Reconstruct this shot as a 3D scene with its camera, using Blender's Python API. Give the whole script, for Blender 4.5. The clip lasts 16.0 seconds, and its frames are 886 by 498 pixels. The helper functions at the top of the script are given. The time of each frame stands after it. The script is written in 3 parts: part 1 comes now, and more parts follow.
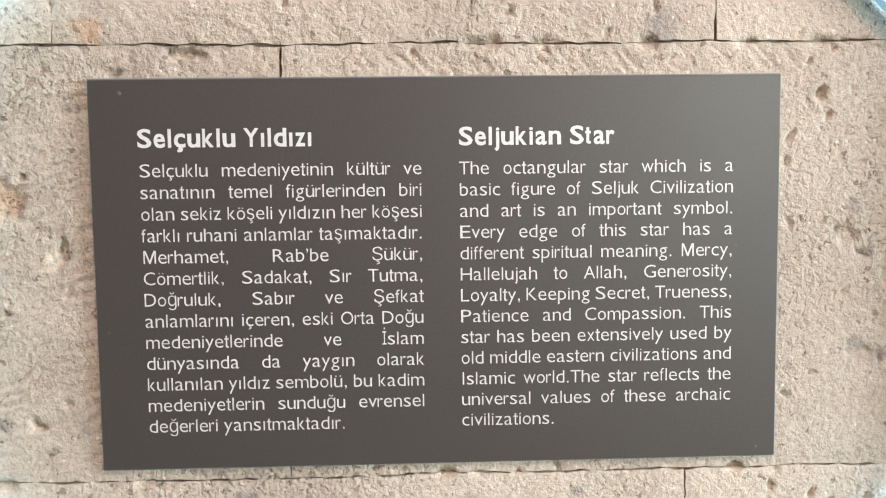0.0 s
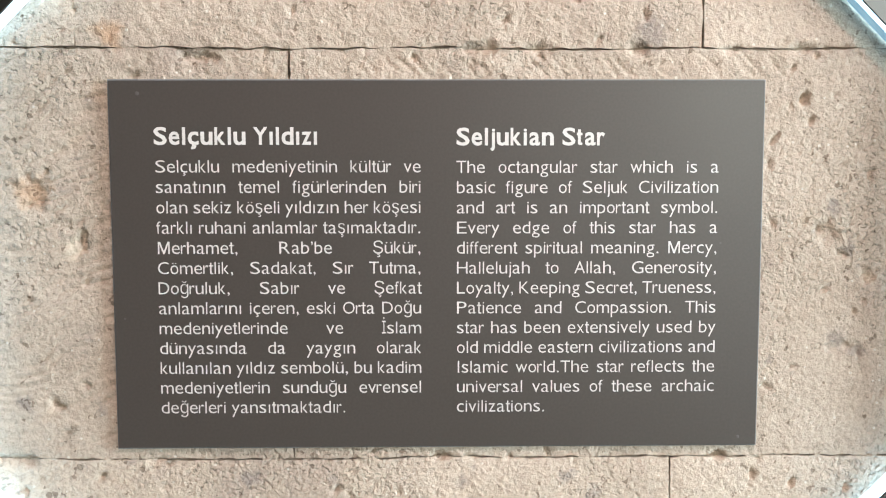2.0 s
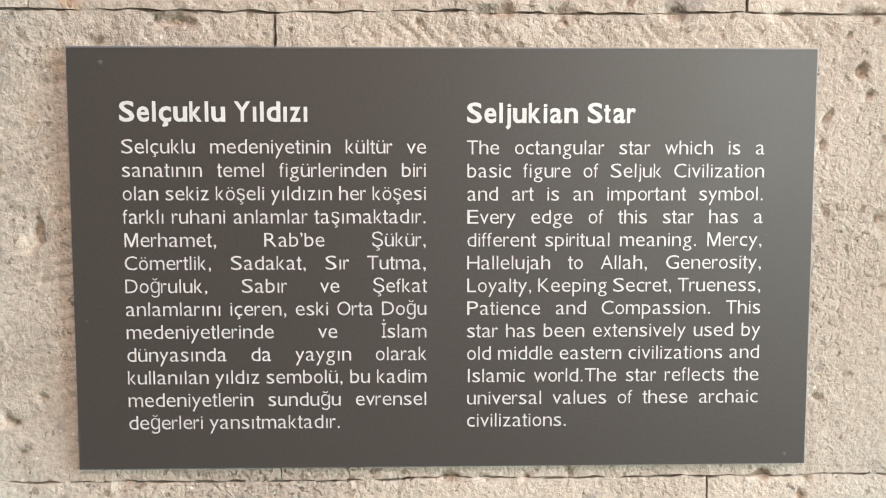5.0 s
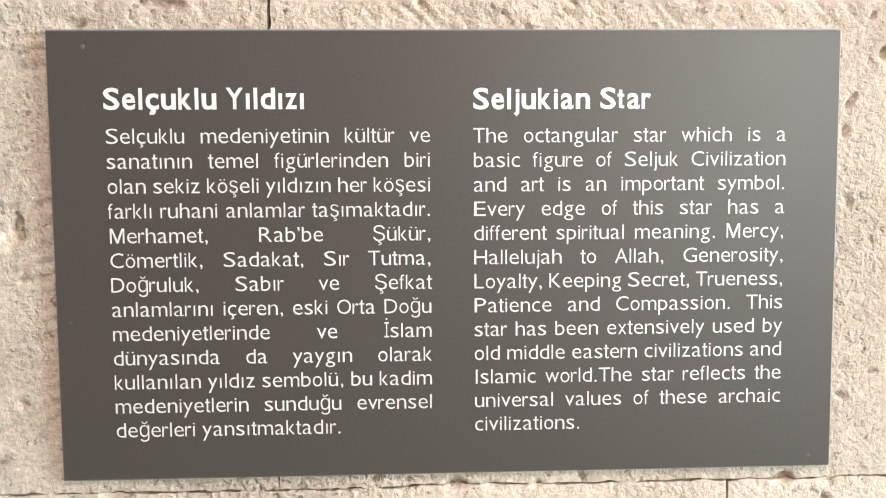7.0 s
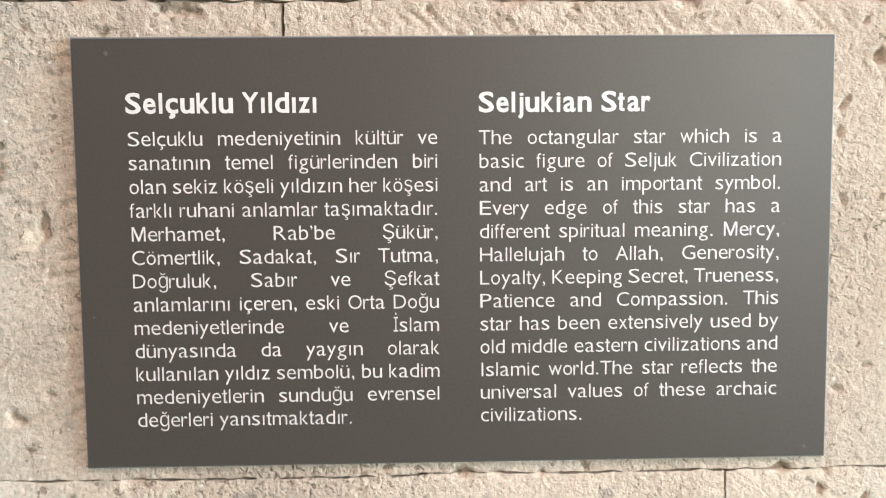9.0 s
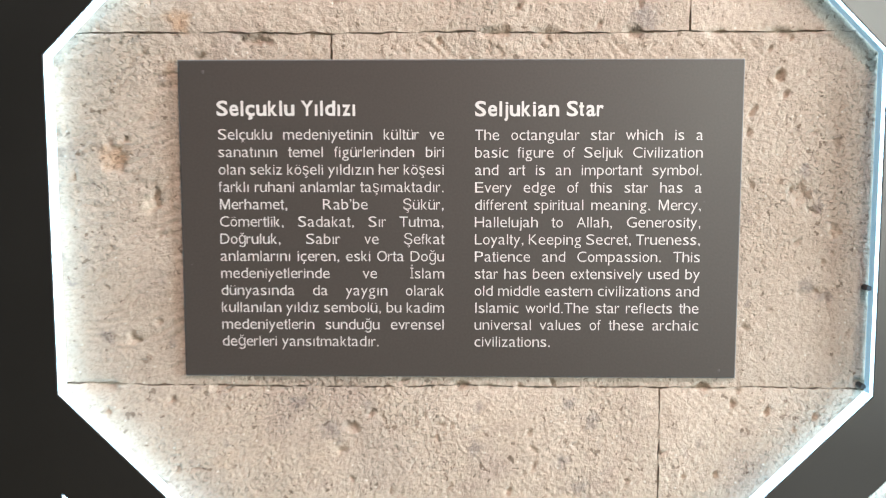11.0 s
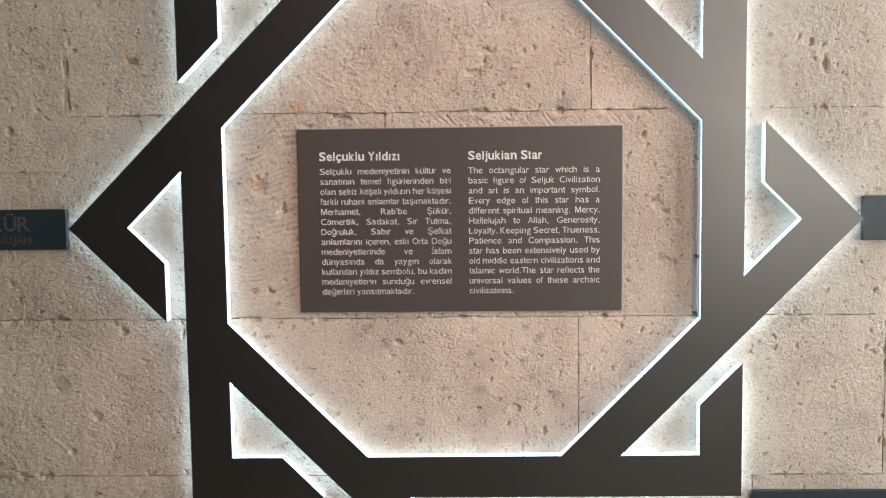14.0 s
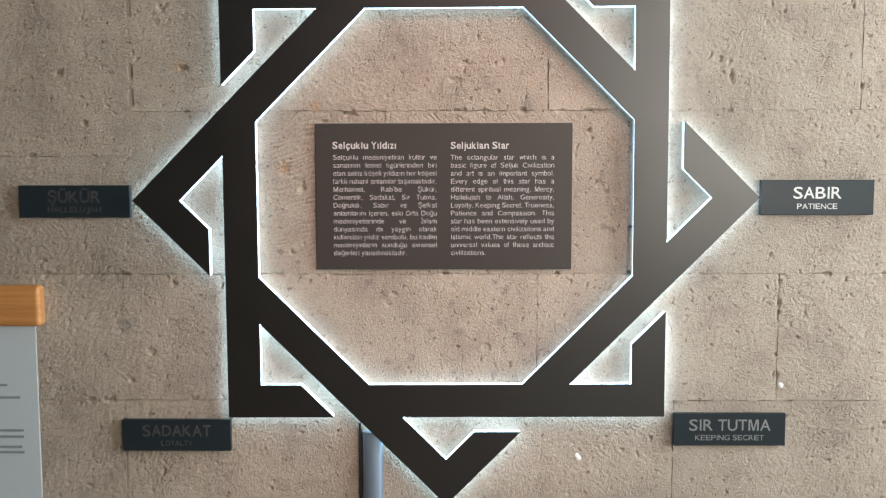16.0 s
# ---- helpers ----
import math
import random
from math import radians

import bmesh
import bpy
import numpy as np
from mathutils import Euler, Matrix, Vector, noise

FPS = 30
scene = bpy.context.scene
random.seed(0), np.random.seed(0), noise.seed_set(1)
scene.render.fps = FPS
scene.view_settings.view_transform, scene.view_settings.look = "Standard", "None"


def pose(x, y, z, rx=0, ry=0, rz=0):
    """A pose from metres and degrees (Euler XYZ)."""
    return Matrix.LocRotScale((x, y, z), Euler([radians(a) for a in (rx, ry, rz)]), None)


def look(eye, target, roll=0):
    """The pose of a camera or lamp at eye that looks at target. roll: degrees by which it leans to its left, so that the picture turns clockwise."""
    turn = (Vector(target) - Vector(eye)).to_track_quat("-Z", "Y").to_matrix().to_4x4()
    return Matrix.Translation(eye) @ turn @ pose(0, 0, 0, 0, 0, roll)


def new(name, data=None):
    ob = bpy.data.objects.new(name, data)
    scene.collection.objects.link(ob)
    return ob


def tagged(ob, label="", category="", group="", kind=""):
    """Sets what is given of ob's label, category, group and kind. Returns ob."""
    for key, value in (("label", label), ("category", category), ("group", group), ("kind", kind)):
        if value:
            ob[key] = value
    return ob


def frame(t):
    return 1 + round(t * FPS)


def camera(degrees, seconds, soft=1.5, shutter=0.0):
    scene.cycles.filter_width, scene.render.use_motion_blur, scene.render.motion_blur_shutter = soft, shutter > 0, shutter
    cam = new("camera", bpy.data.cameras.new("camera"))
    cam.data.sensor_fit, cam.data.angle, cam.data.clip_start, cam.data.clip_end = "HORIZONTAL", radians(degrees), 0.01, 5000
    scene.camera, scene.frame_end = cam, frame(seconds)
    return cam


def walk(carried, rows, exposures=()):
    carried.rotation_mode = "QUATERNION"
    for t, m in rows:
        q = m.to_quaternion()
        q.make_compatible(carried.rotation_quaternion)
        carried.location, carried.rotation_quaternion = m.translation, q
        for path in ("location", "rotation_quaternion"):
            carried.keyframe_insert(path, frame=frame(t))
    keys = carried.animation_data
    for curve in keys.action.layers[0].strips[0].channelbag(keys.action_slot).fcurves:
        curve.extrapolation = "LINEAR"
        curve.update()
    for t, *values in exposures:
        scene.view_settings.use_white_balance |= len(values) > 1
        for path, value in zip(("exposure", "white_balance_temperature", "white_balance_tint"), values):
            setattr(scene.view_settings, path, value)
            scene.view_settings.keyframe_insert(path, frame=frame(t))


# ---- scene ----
import functools

cam = camera(54.16, 16.0, soft=1.1, shutter=0.5)
ROWS = [  # seconds, x, y, z, yaw, pitch, roll
    (0.0, -0.0253, -0.7625, 1.4810, -2.10, -4.51, 0.70),
    (0.5, -0.0240, -0.7658, 1.4814, -2.06, -4.45, 0.61),
    (1.0, -0.0209, -0.7772, 1.4788, -2.00, -4.48, 0.46),
    (1.5, -0.0118, -0.7922, 1.4806, -1.46, -4.42, 0.40),
    (2.0, -0.0079, -0.8043, 1.4778, -0.87, -4.41, 0.07),
    (2.5, -0.0044, -0.8083, 1.4770, -0.53, -4.13, 0.23),
    (3.0, -0.0027, -0.8009, 1.4746, -0.02, -4.01, 0.49),
    (3.5, -0.0135, -0.7748, 1.4701, 0.09, -4.13, 0.59),
    (4.0, -0.0180, -0.7483, 1.4691, -0.25, -4.37, 0.60),
    (4.2, -0.0165, -0.7381, 1.4689, -0.59, -4.46, 0.50),
    (6.5, -0.0369, -0.6720, 1.4563, -2.47, -4.48, -0.13),
    (7.0, -0.0346, -0.6673, 1.4567, -2.42, -4.43, 0.42),
    (7.5, -0.0359, -0.6714, 1.4549, -2.37, -4.13, 0.52),
    (8.0, -0.0342, -0.6782, 1.4570, -2.15, -4.25, 0.55),
    (8.5, -0.0336, -0.6817, 1.4570, -1.80, -4.22, 0.49),
    (9.0, -0.0306, -0.6944, 1.4579, -1.54, -4.51, 0.51),
    (9.2, -0.0241, -0.7103, 1.4584, -1.42, -4.78, 0.51),
    (11.3, 0.0013, -1.0001, 1.4557, 1.56, -5.29, 0.16),
    (11.5, -0.0026, -1.0505, 1.4569, 1.75, -5.33, 0.32),
    (12.0, -0.0153, -1.2070, 1.4494, 0.99, -6.00, 1.15),
    (12.5, -0.0153, -1.3121, 1.4429, -0.41, -5.06, 1.47),
    (13.0, 0.0077, -1.4289, 1.4525, -0.37, -5.19, 0.53),
    (13.5, 0.0314, -1.5459, 1.4584, 1.04, -5.15, 0.46),
    (14.0, 0.0097, -1.6143, 1.4709, 1.43, -4.42, 0.66),
    (14.5, -0.0191, -1.7118, 1.4779, 1.17, -4.31, 1.34),
    (15.0, -0.0369, -1.8236, 1.4785, 0.23, -4.95, 1.31),
    (15.5, -0.0209, -1.9113, 1.4788, -0.51, -5.05, 1.04),
    (16.0, 0.0231, -2.0392, 1.4396, 0.69, -4.57, 0.13),
]
EXPOSURES = [(0.0, 0.53, 5450, -8), (4.2, 0.52, 5480, -8), (6.4, 0.62, 5530, -8), (7.0, 0.82, 5530, -8), (7.5, 0.83, 5530, -8), (9.2, 0.65, 5530, -8), (11.5, 0.37, 5640, -4), (12.0, 0.13, 5680, -3), (13.0, 0.09, 5820, 0), (14.0, 0.03, 6000, 4), (14.5, 0.0, 6020, 4), (15.0, -0.08, 6000, 4), (16.0, -0.1, 5900, 1)]
walk(cam, [(t, pose(x, y, z, 90 + pitch, roll, yaw)) for t, x, y, z, yaw, pitch, roll in ROWS], EXPOSURES)

# ---- light ----
world = bpy.data.worlds.new("world")
scene.world = world
world.use_nodes = True
sky = world.node_tree.nodes.new("ShaderNodeTexSky")
sky.sky_type, sky.sun_disc = "NISHITA", False
sky.sun_elevation, sky.sun_rotation = radians(45), radians(160)
world.node_tree.links.new(sky.outputs["Color"], world.node_tree.nodes["Background"].inputs["Color"])
world.node_tree.nodes["Background"].inputs["Strength"].default_value = 0.1


def area(name, where, at, size, size_y, power, color):
    data = bpy.data.lights.new(name, "AREA")
    data.shape, data.size, data.size_y, data.energy, data.color = "RECTANGLE", size, size_y, power, color
    ob = new(name, data)
    ob.matrix_world = look(where, at)
    return ob


# daylight through openings assumed in the unseen room: tall rear window, side window, skylight
area("window_light", (2.37, -5.02, 2.25), (2.37, 0, 2.0), 1.5, 2.4, 128, (1.0, 0.825, 0.685))
area("side_window_light", (3.22, -1.3, 1.9), (0, -1.3, 1.6), 1.8, 2.2, 214, (0.955, 0.945, 0.97))
area("skylight_light", (0.2, -1.15, 3.62), (0.2, -1.15, 0), 2.5, 0.85, 6, (1.0, 0.86, 0.68))

# warm ceiling spot added for the pinker stone round the sign; unseen, no fixture
spot = bpy.data.lights.new("unseen_warm_spot", "SPOT")
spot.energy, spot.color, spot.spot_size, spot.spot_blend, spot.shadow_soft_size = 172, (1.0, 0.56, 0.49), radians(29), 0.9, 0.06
new("unseen_warm_spot", spot).matrix_world = look((0.5, -1.9, 3.35), (0.0, 0.0, 1.38))


# ---- materials ----
def material(name, color, rough=0.6, metal=0.0):
    m = bpy.data.materials.new(name)
    m.use_nodes = True
    b = m.node_tree.nodes["Principled BSDF"]
    b.inputs["Base Color"].default_value = (*color, 1)
    b.inputs["Roughness"].default_value = rough
    b.inputs["Metallic"].default_value = metal
    return m, m.node_tree, b


def node(tree, kind, links=(), **values):
    n = tree.nodes.new(kind)
    for key, value in values.items():
        n.inputs[key.replace("_", " ")].default_value = value
    for key, socket in links:
        tree.links.new(socket, n.inputs[key])
    return n


def ramp(tree, fac, stops):
    n = tree.nodes.new("ShaderNodeValToRGB")
    tree.links.new(fac, n.inputs["Fac"])
    while len(n.color_ramp.elements) < len(stops):
        n.color_ramp.elements.new(0.5)
    for e, (at, c) in zip(n.color_ramp.elements, stops):
        e.position, e.color = at, (*c, 1) if len(c) == 3 else c
    return n.outputs["Color"]


def blend(tree, kind, fac, a, b):
    n = tree.nodes.new("ShaderNodeMix")
    n.data_type, n.blend_type = "RGBA", kind
    for i, v in ((0, fac), (6, a), (7, b)):
        if isinstance(v, (int, float)):
            n.inputs[i].default_value = v
        elif isinstance(v, tuple):
            n.inputs[i].default_value = (*v, 1)
        else:
            tree.links.new(v, n.inputs[i])
    return n.outputs[2]


# patches with a shape of their own: x, z, radius, tint (0 grey clast, 1 rust, 2 pale chip)
PATCHES = [
    (-0.374, 1.469, 0.016, 1), (-0.389, 1.271, 0.009, 0), (-0.316, 1.265, 0.006, 0), (0.372, 1.454, 0.007, 0), (0.387, 1.416, 0.007, 0),
    (0.403, 1.388, 0.007, 2), (0.376, 1.327, 0.011, 0), (0.395, 1.318, 0.008, 0), (-0.300, 1.614, 0.014, 1), (0.195, 1.612, 0.016, 0),
    (-0.179, 1.198, 0.009, 0), (-0.100, 1.196, 0.006, 0), (0.122, 1.198, 0.008, 0), (-0.338, 1.415, 0.010, 2), (0.033, 1.078, 0.012, 0),
    (-0.034, 1.081, 0.007, 0), (0.017, 1.146, 0.007, 0), (0.116, 1.132, 0.008, 0), (0.135, 1.105, 0.009, 0), (0.175, 1.068, 0.011, 0), (-0.078, 1.017, 0.009, 0),
    (-0.134, 1.006, 0.009, 0), (0.147, 1.178, 0.010, 0), (-0.142, 1.168, 0.011, 0), (-0.086, 1.131, 0.042, 0), (-0.615, 1.706, 0.018, 1), (-0.759, 1.095, 0.020, 0),
]


def stone_material(name, base, pale, dark, patches=()):
    """Cut volcanic tuff: sandy ground, violet-grey clouds, grey clasts, rust and small pores with painted shade."""
    m, t, b = material(name, base, 0.93)
    co = t.nodes.new("ShaderNodeNewGeometry").outputs["Position"]
    info = t.nodes.new("ShaderNodeObjectInfo").outputs["Random"]
    cloud = node(t, "ShaderNodeTexNoise", [("Vector", co)], Scale=7.0, Detail=6.0, Roughness=0.62)
    c = ramp(t, cloud.outputs["Fac"], [(0.3, dark), (0.48, base), (0.75, pale)])
    grain = node(t, "ShaderNodeTexNoise", [("Vector", co)], Scale=330.0, Detail=4.0, Roughness=0.7)
    c = blend(t, "MULTIPLY", 0.5, c, ramp(t, grain.outputs["Fac"], [(0.32, (0.50, 0.48, 0.46)), (0.52, (1, 1, 1)), (0.8, (1.12, 1.1, 1.07))]))
    stain = node(t, "ShaderNodeTexNoise", [("Vector", co)], Scale=13.0, Detail=5.0, Roughness=0.7)
    c = blend(t, "MIX", ramp(t, stain.outputs["Fac"], [(0.60, (0, 0, 0)), (0.74, (0.30, 0.30, 0.30))]), c, (0.24, 0.21, 0.205))
    ochre = node(t, "ShaderNodeTexNoise", [("Vector", co)], Scale=17.0, Detail=4.0)
    c = blend(t, "MIX", ramp(t, ochre.outputs["Fac"], [(0.62, (0, 0, 0)), (0.76, (0.26, 0.26, 0.26))]), c, (0.50, 0.34, 0.20))
    warp = node(t, "ShaderNodeTexNoise", [("Vector", co)], Scale=90.0, Detail=3.0)
    bent = blend(t, "LINEAR_LIGHT", 0.012, co, warp.outputs["Color"])
    clast = node(t, "ShaderNodeTexVoronoi", [("Vector", bent)], Scale=40.0, Randomness=1.0)
    patchy = node(t, "ShaderNodeTexNoise", [("Vector", co)], Scale=17.0, Detail=2.0)
    size = ramp(t, patchy.outputs["Fac"], [(0.45, (0, 0, 0)), (0.74, (0.50, 0.50, 0.50))])
    lump = node(t, "ShaderNodeMapRange", [("Value", clast.outputs["Distance"]), ("From Max", size)])
    lump.inputs["From Min"].default_value, lump.inputs["To Min"].default_value, lump.inputs["To Max"].default_value = -0.15, 1.0, 0.0
    c = blend(t, "MIX", blend(t, "MULTIPLY", 1.0, lump.outputs["Result"], (1.0, 1.0, 1.0)), c, (0.20, 0.172, 0.155))
    for x, z, r, tint in patches:
        d = node(t, "ShaderNodeVectorMath", [(0, bent)])
        d.operation = "DISTANCE"
        d.inputs[1].default_value = (x, 0.003, z)
        near = node(t, "ShaderNodeMapRange", [("Value", d.outputs["Value"])])
        near.inputs["From Min"].default_value, near.inputs["From Max"].default_value = r * 0.45, r * 1.25
        near.inputs["To Min"].default_value, near.inputs["To Max"].default_value = 0.5 if r < 0.03 else 0.22, 0.0
        c = blend(t, "MIX", near.outputs["Result"], c, ((0.19, 0.172, 0.165), (0.46, 0.28, 0.15), (0.66, 0.58, 0.46))[tint])
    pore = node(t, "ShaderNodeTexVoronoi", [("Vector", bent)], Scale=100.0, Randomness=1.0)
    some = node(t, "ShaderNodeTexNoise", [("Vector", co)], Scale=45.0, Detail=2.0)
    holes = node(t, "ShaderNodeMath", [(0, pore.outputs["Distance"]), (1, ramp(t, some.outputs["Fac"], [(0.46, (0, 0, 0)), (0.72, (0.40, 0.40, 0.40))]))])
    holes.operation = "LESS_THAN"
    # pore shade put into the colour: stone about halved inside each hole
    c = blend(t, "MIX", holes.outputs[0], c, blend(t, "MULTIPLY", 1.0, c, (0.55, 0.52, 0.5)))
    chip = node(t, "ShaderNodeTexNoise", [("Vector", co)], Scale=215.0, Detail=3.0, Roughness=0.55, Distortion=0.3)
    edge = ramp(t, chip.outputs["Fac"], [(0.34, (0.0, 0.0, 0.0)), (0.42, (0.78, 0.78, 0.78)), (0.59, (0.84, 0.84, 0.84)), (0.67, (1, 1, 1))])
    c = blend(t, "MULTIPLY", 0.14, c, edge)
    crystal = node(t, "ShaderNodeTexVoronoi", [("Vector", co)], Scale=70.0, Randomness=1.0)
    c = blend(t, "MIX", ramp(t, crystal.outputs["Distance"], [(0.07, (0.6, 0.6, 0.6)), (0.12, (0, 0, 0))]), c, (0.62, 0.58, 0.50))
    shade = node(t, "ShaderNodeMapRange", [("Value", info)])
    shade.inputs["To Min"].default_value, shade.inputs["To Max"].default_value = 0.92, 1.07
    c = blend(t, "MULTIPLY", 1.0, c, shade.outputs["Result"])
    t.links.new(c, b.inputs["Base Color"])
    b.inputs["Specular IOR Level"].default_value = 0.2
    fine = node(t, "ShaderNodeBump", [("Height", grain.outputs["Fac"])], Strength=0.55, Distance=0.002)
    mid = node(t, "ShaderNodeTexNoise", [("Vector", co)], Scale=185.0, Detail=2.5, Roughness=0.55)
    rough = node(t, "ShaderNodeBump", [("Height", mid.outputs["Fac"]), ("Normal", fine.outputs["Normal"])], Strength=0.55, Distance=0.0032)
    pits = node(t, "ShaderNodeBump", [("Height", holes.outputs[0]), ("Normal", rough.outputs["Normal"])], Strength=0.75, Distance=0.003)
    pits.invert = True
    chipped = node(t, "ShaderNodeBump", [("Height", edge), ("Normal", pits.outputs["Normal"])], Distance=0.0075)
    where = node(t, "ShaderNodeTexNoise", [("Vector", co)], Scale=6.0, Detail=3.0)
    t.links.new(ramp(t, where.outputs["Fac"], [(0.40, (0.18, 0.18, 0.18)), (0.62, (0.75, 0.75, 0.75))]), chipped.inputs["Strength"])
    t.links.new(chipped.outputs["Normal"], b.inputs["Normal"])
    return m


def sheet_material(name, color, rough, speck=0.25, scale=400.0, coat=0.0):
    """Painted or printed sheet with a faint mottling and uneven gloss."""
    m, t, b = material(name, color, rough)
    co = t.nodes.new("ShaderNodeNewGeometry").outputs["Position"]
    n1 = node(t, "ShaderNodeTexNoise", [("Vector", co)], Scale=scale, Detail=3.0)
    n2 = node(t, "ShaderNodeTexNoise", [("Vector", co)], Scale=6.0, Detail=5.0, Roughness=0.6)
    c = blend(t, "MULTIPLY", speck, (*color,), ramp(t, n1.outputs["Fac"], [(0.3, (0.6, 0.6, 0.6)), (0.7, (1.25, 1.25, 1.25))]))
    t.links.new(c, b.inputs["Base Color"])
    r = node(t, "ShaderNodeMapRange", [("Value", n2.outputs["Fac"])])
    r.inputs["To Min"].default_value, r.inputs["To Max"].default_value = rough - 0.06, rough + 0.08
    t.links.new(r.outputs["Result"], b.inputs["Roughness"])
    bump = node(t, "ShaderNodeBump", [("Height", n1.outputs["Fac"])], Strength=0.05, Distance=0.0005)
    t.links.new(bump.outputs["Normal"], b.inputs["Normal"])
    b.inputs["Coat Weight"].default_value = coat
    return m


def wood_material(name, a, c2):
    m, t, b = material(name, a, 0.4)
    co = t.nodes.new("ShaderNodeNewGeometry").outputs["Position"]
    stretch = node(t, "ShaderNodeMapping", [("Vector", co)], Scale=(3.0, 60.0, 60.0))
    n = node(t, "ShaderNodeTexNoise", [("Vector", stretch.outputs["Vector"])], Scale=1.6, Detail=6.0, Roughness=0.65)
    t.links.new(ramp(t, n.outputs["Fac"], [(0.3, a), (0.7, c2)]), b.inputs["Base Color"])
    bump = node(t, "ShaderNodeBump", [("Height", n.outputs["Fac"])], Strength=0.1, Distance=0.002)
    t.links.new(bump.outputs["Normal"], b.inputs["Normal"])
    return m


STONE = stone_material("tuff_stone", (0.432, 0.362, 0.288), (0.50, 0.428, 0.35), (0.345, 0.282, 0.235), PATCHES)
MORTAR = stone_material("old_mortar", (0.38, 0.31, 0.24), (0.44, 0.37, 0.295), (0.29, 0.23, 0.185))
SIGN = sheet_material("sign_grey", (0.048, 0.0412, 0.0357), 0.42)
SIGN.node_tree.nodes["Principled BSDF"].inputs["Specular IOR Level"].default_value = 0.44
SIGN_EDGE = sheet_material("sign_edge", (0.15, 0.15, 0.15), 0.4)
SPECK = sheet_material("dirt_speck", (0.075, 0.07, 0.065), 0.7, 0.1)
INK = sheet_material("sign_lettering", (0.54, 0.525, 0.50), 0.5, 0.1)
FACE = sheet_material("star_face_black", (0.006, 0.0054, 0.0046), 0.36)
FACE.node_tree.nodes["Principled BSDF"].inputs["Specular IOR Level"].default_value = 1.0
PLATE = sheet_material("label_plate", (0.018, 0.026, 0.031), 0.34)
PLATE.node_tree.nodes["Principled BSDF"].inputs["Specular IOR Level"].default_value = 0.32
SILVER = material("label_lettering", (0.36, 0.375, 0.39), 0.38, 1.0)[0]
# unseen walls and ceiling, set dark to keep bounce and reflections low
UNSEEN_PLASTER = sheet_material("plaster", (0.13, 0.11, 0.09), 0.9, 0.3, 60.0)
FLOOR = stone_material("floor_stone", (0.22, 0.18, 0.14), (0.27, 0.225, 0.18), (0.16, 0.13, 0.10))
WOOD = wood_material("oiled_wood", (0.42, 0.17, 0.045), (0.60, 0.29, 0.09))
PAPER = sheet_material("banner_sheet", (0.52, 0.57, 0.58), 0.55, 0.1)
GREY_INK = sheet_material("banner_print", (0.22, 0.25, 0.27), 0.6, 0.1)
CONDUIT = sheet_material("conduit_grey", (0.13, 0.165, 0.205), 0.36, 0.15)
PLAIN_BLACK = sheet_material("matt_black", (0.015, 0.015, 0.017), 0.5, 0.1)
DAB = sheet_material("white_plaster", (0.75, 0.74, 0.70), 0.85, 0.3, 200.0)


def lit_acrylic(name, color, strength):
    m, _, b = material(name, (0.55, 0.62, 0.66), 0.4)
    b.inputs["Emission Color"].default_value = (*color, 1)
    b.inputs["Emission Strength"].default_value = strength
    return m


ACRYLIC = lit_acrylic("lit_acrylic", (0.62, 0.82, 1.0), 3.2)
ACRYLIC_OUT = lit_acrylic("lit_acrylic_outside", (0.62, 0.82, 1.0), 8.5)
ACRYLIC_DIM = lit_acrylic("lit_acrylic_dim", (0.42, 0.74, 1.0), 0.22)


# ---- building helpers ----
def place(name, bm, mat, parent=None, label="", smooth=False):
    me = bpy.data.meshes.new(name)
    bm.to_mesh(me)
    bm.free()
    me.materials.append(mat)
    if smooth:
        me.shade_smooth()
    ob = new(name, me)
    ob.parent = parent
    return tagged(ob, label)


def part(name, bm, mat, parent, label="", smooth=False):
    return place(name, bm, mat, parent, label, smooth)


def box(bm, x0, x1, y0, y1, z0, z1, bevel=0.0, segments=2):
    r = bmesh.ops.create_cube(bm, size=1)["verts"]
    for v in r:
        v.co = ((x0 + x1) / 2 + v.co.x * (x1 - x0), (y0 + y1) / 2 + v.co.y * (y1 - y0), (z0 + z1) / 2 + v.co.z * (z1 - z0))
    if bevel:
        edges = list({e for v in r for e in v.link_edges})
        bmesh.ops.bevel(bm, geom=edges, offset=bevel, segments=segments, affect="EDGES", profile=0.5)
    return bm


def empty(name, at, label, category, group="", kind=""):
    ob = new(name)
    ob.location = at
    bpy.context.view_layer.update()
    return tagged(ob, label, category, group, kind)


def under(ob, parent):
    """Hang ob under parent without moving it."""
    ob.parent = parent
    ob.matrix_parent_inverse = Matrix.Translation(parent.location).inverted()
    return ob


# ---- lettering ----
@functools.lru_cache(maxsize=None)
def glyphs(body, bold=0.0):
    """Points and faces of a piece of text at size 1, from its left end, with its width."""
    cu = bpy.data.curves.new("glyphs", "FONT")
    cu.body, cu.size, cu.resolution_u, cu.offset, cu.fill_mode = body, 1.0, 3, bold, "FRONT"
    ob = new("glyphs", cu)
    bpy.context.view_layer.update()
    me = bpy.data.meshes.new_from_object(ob.evaluated_get(bpy.context.evaluated_depsgraph_get()))
    pts = [tuple(v.co) for v in me.vertices]
    faces = [tuple(p.vertices) for p in me.polygons]
    bpy.data.objects.remove(ob)
    bpy.data.curves.remove(cu)
    bpy.data.meshes.remove(me)
    left, right = min(p[0] for p in pts), max(p[0] for p in pts)
    return [(p[0] - left, p[1]) for p in pts], faces, right - left


CAP = max(p[1] for p in glyphs("T")[0])
XH = max(p[1] for p in glyphs("x")[0])
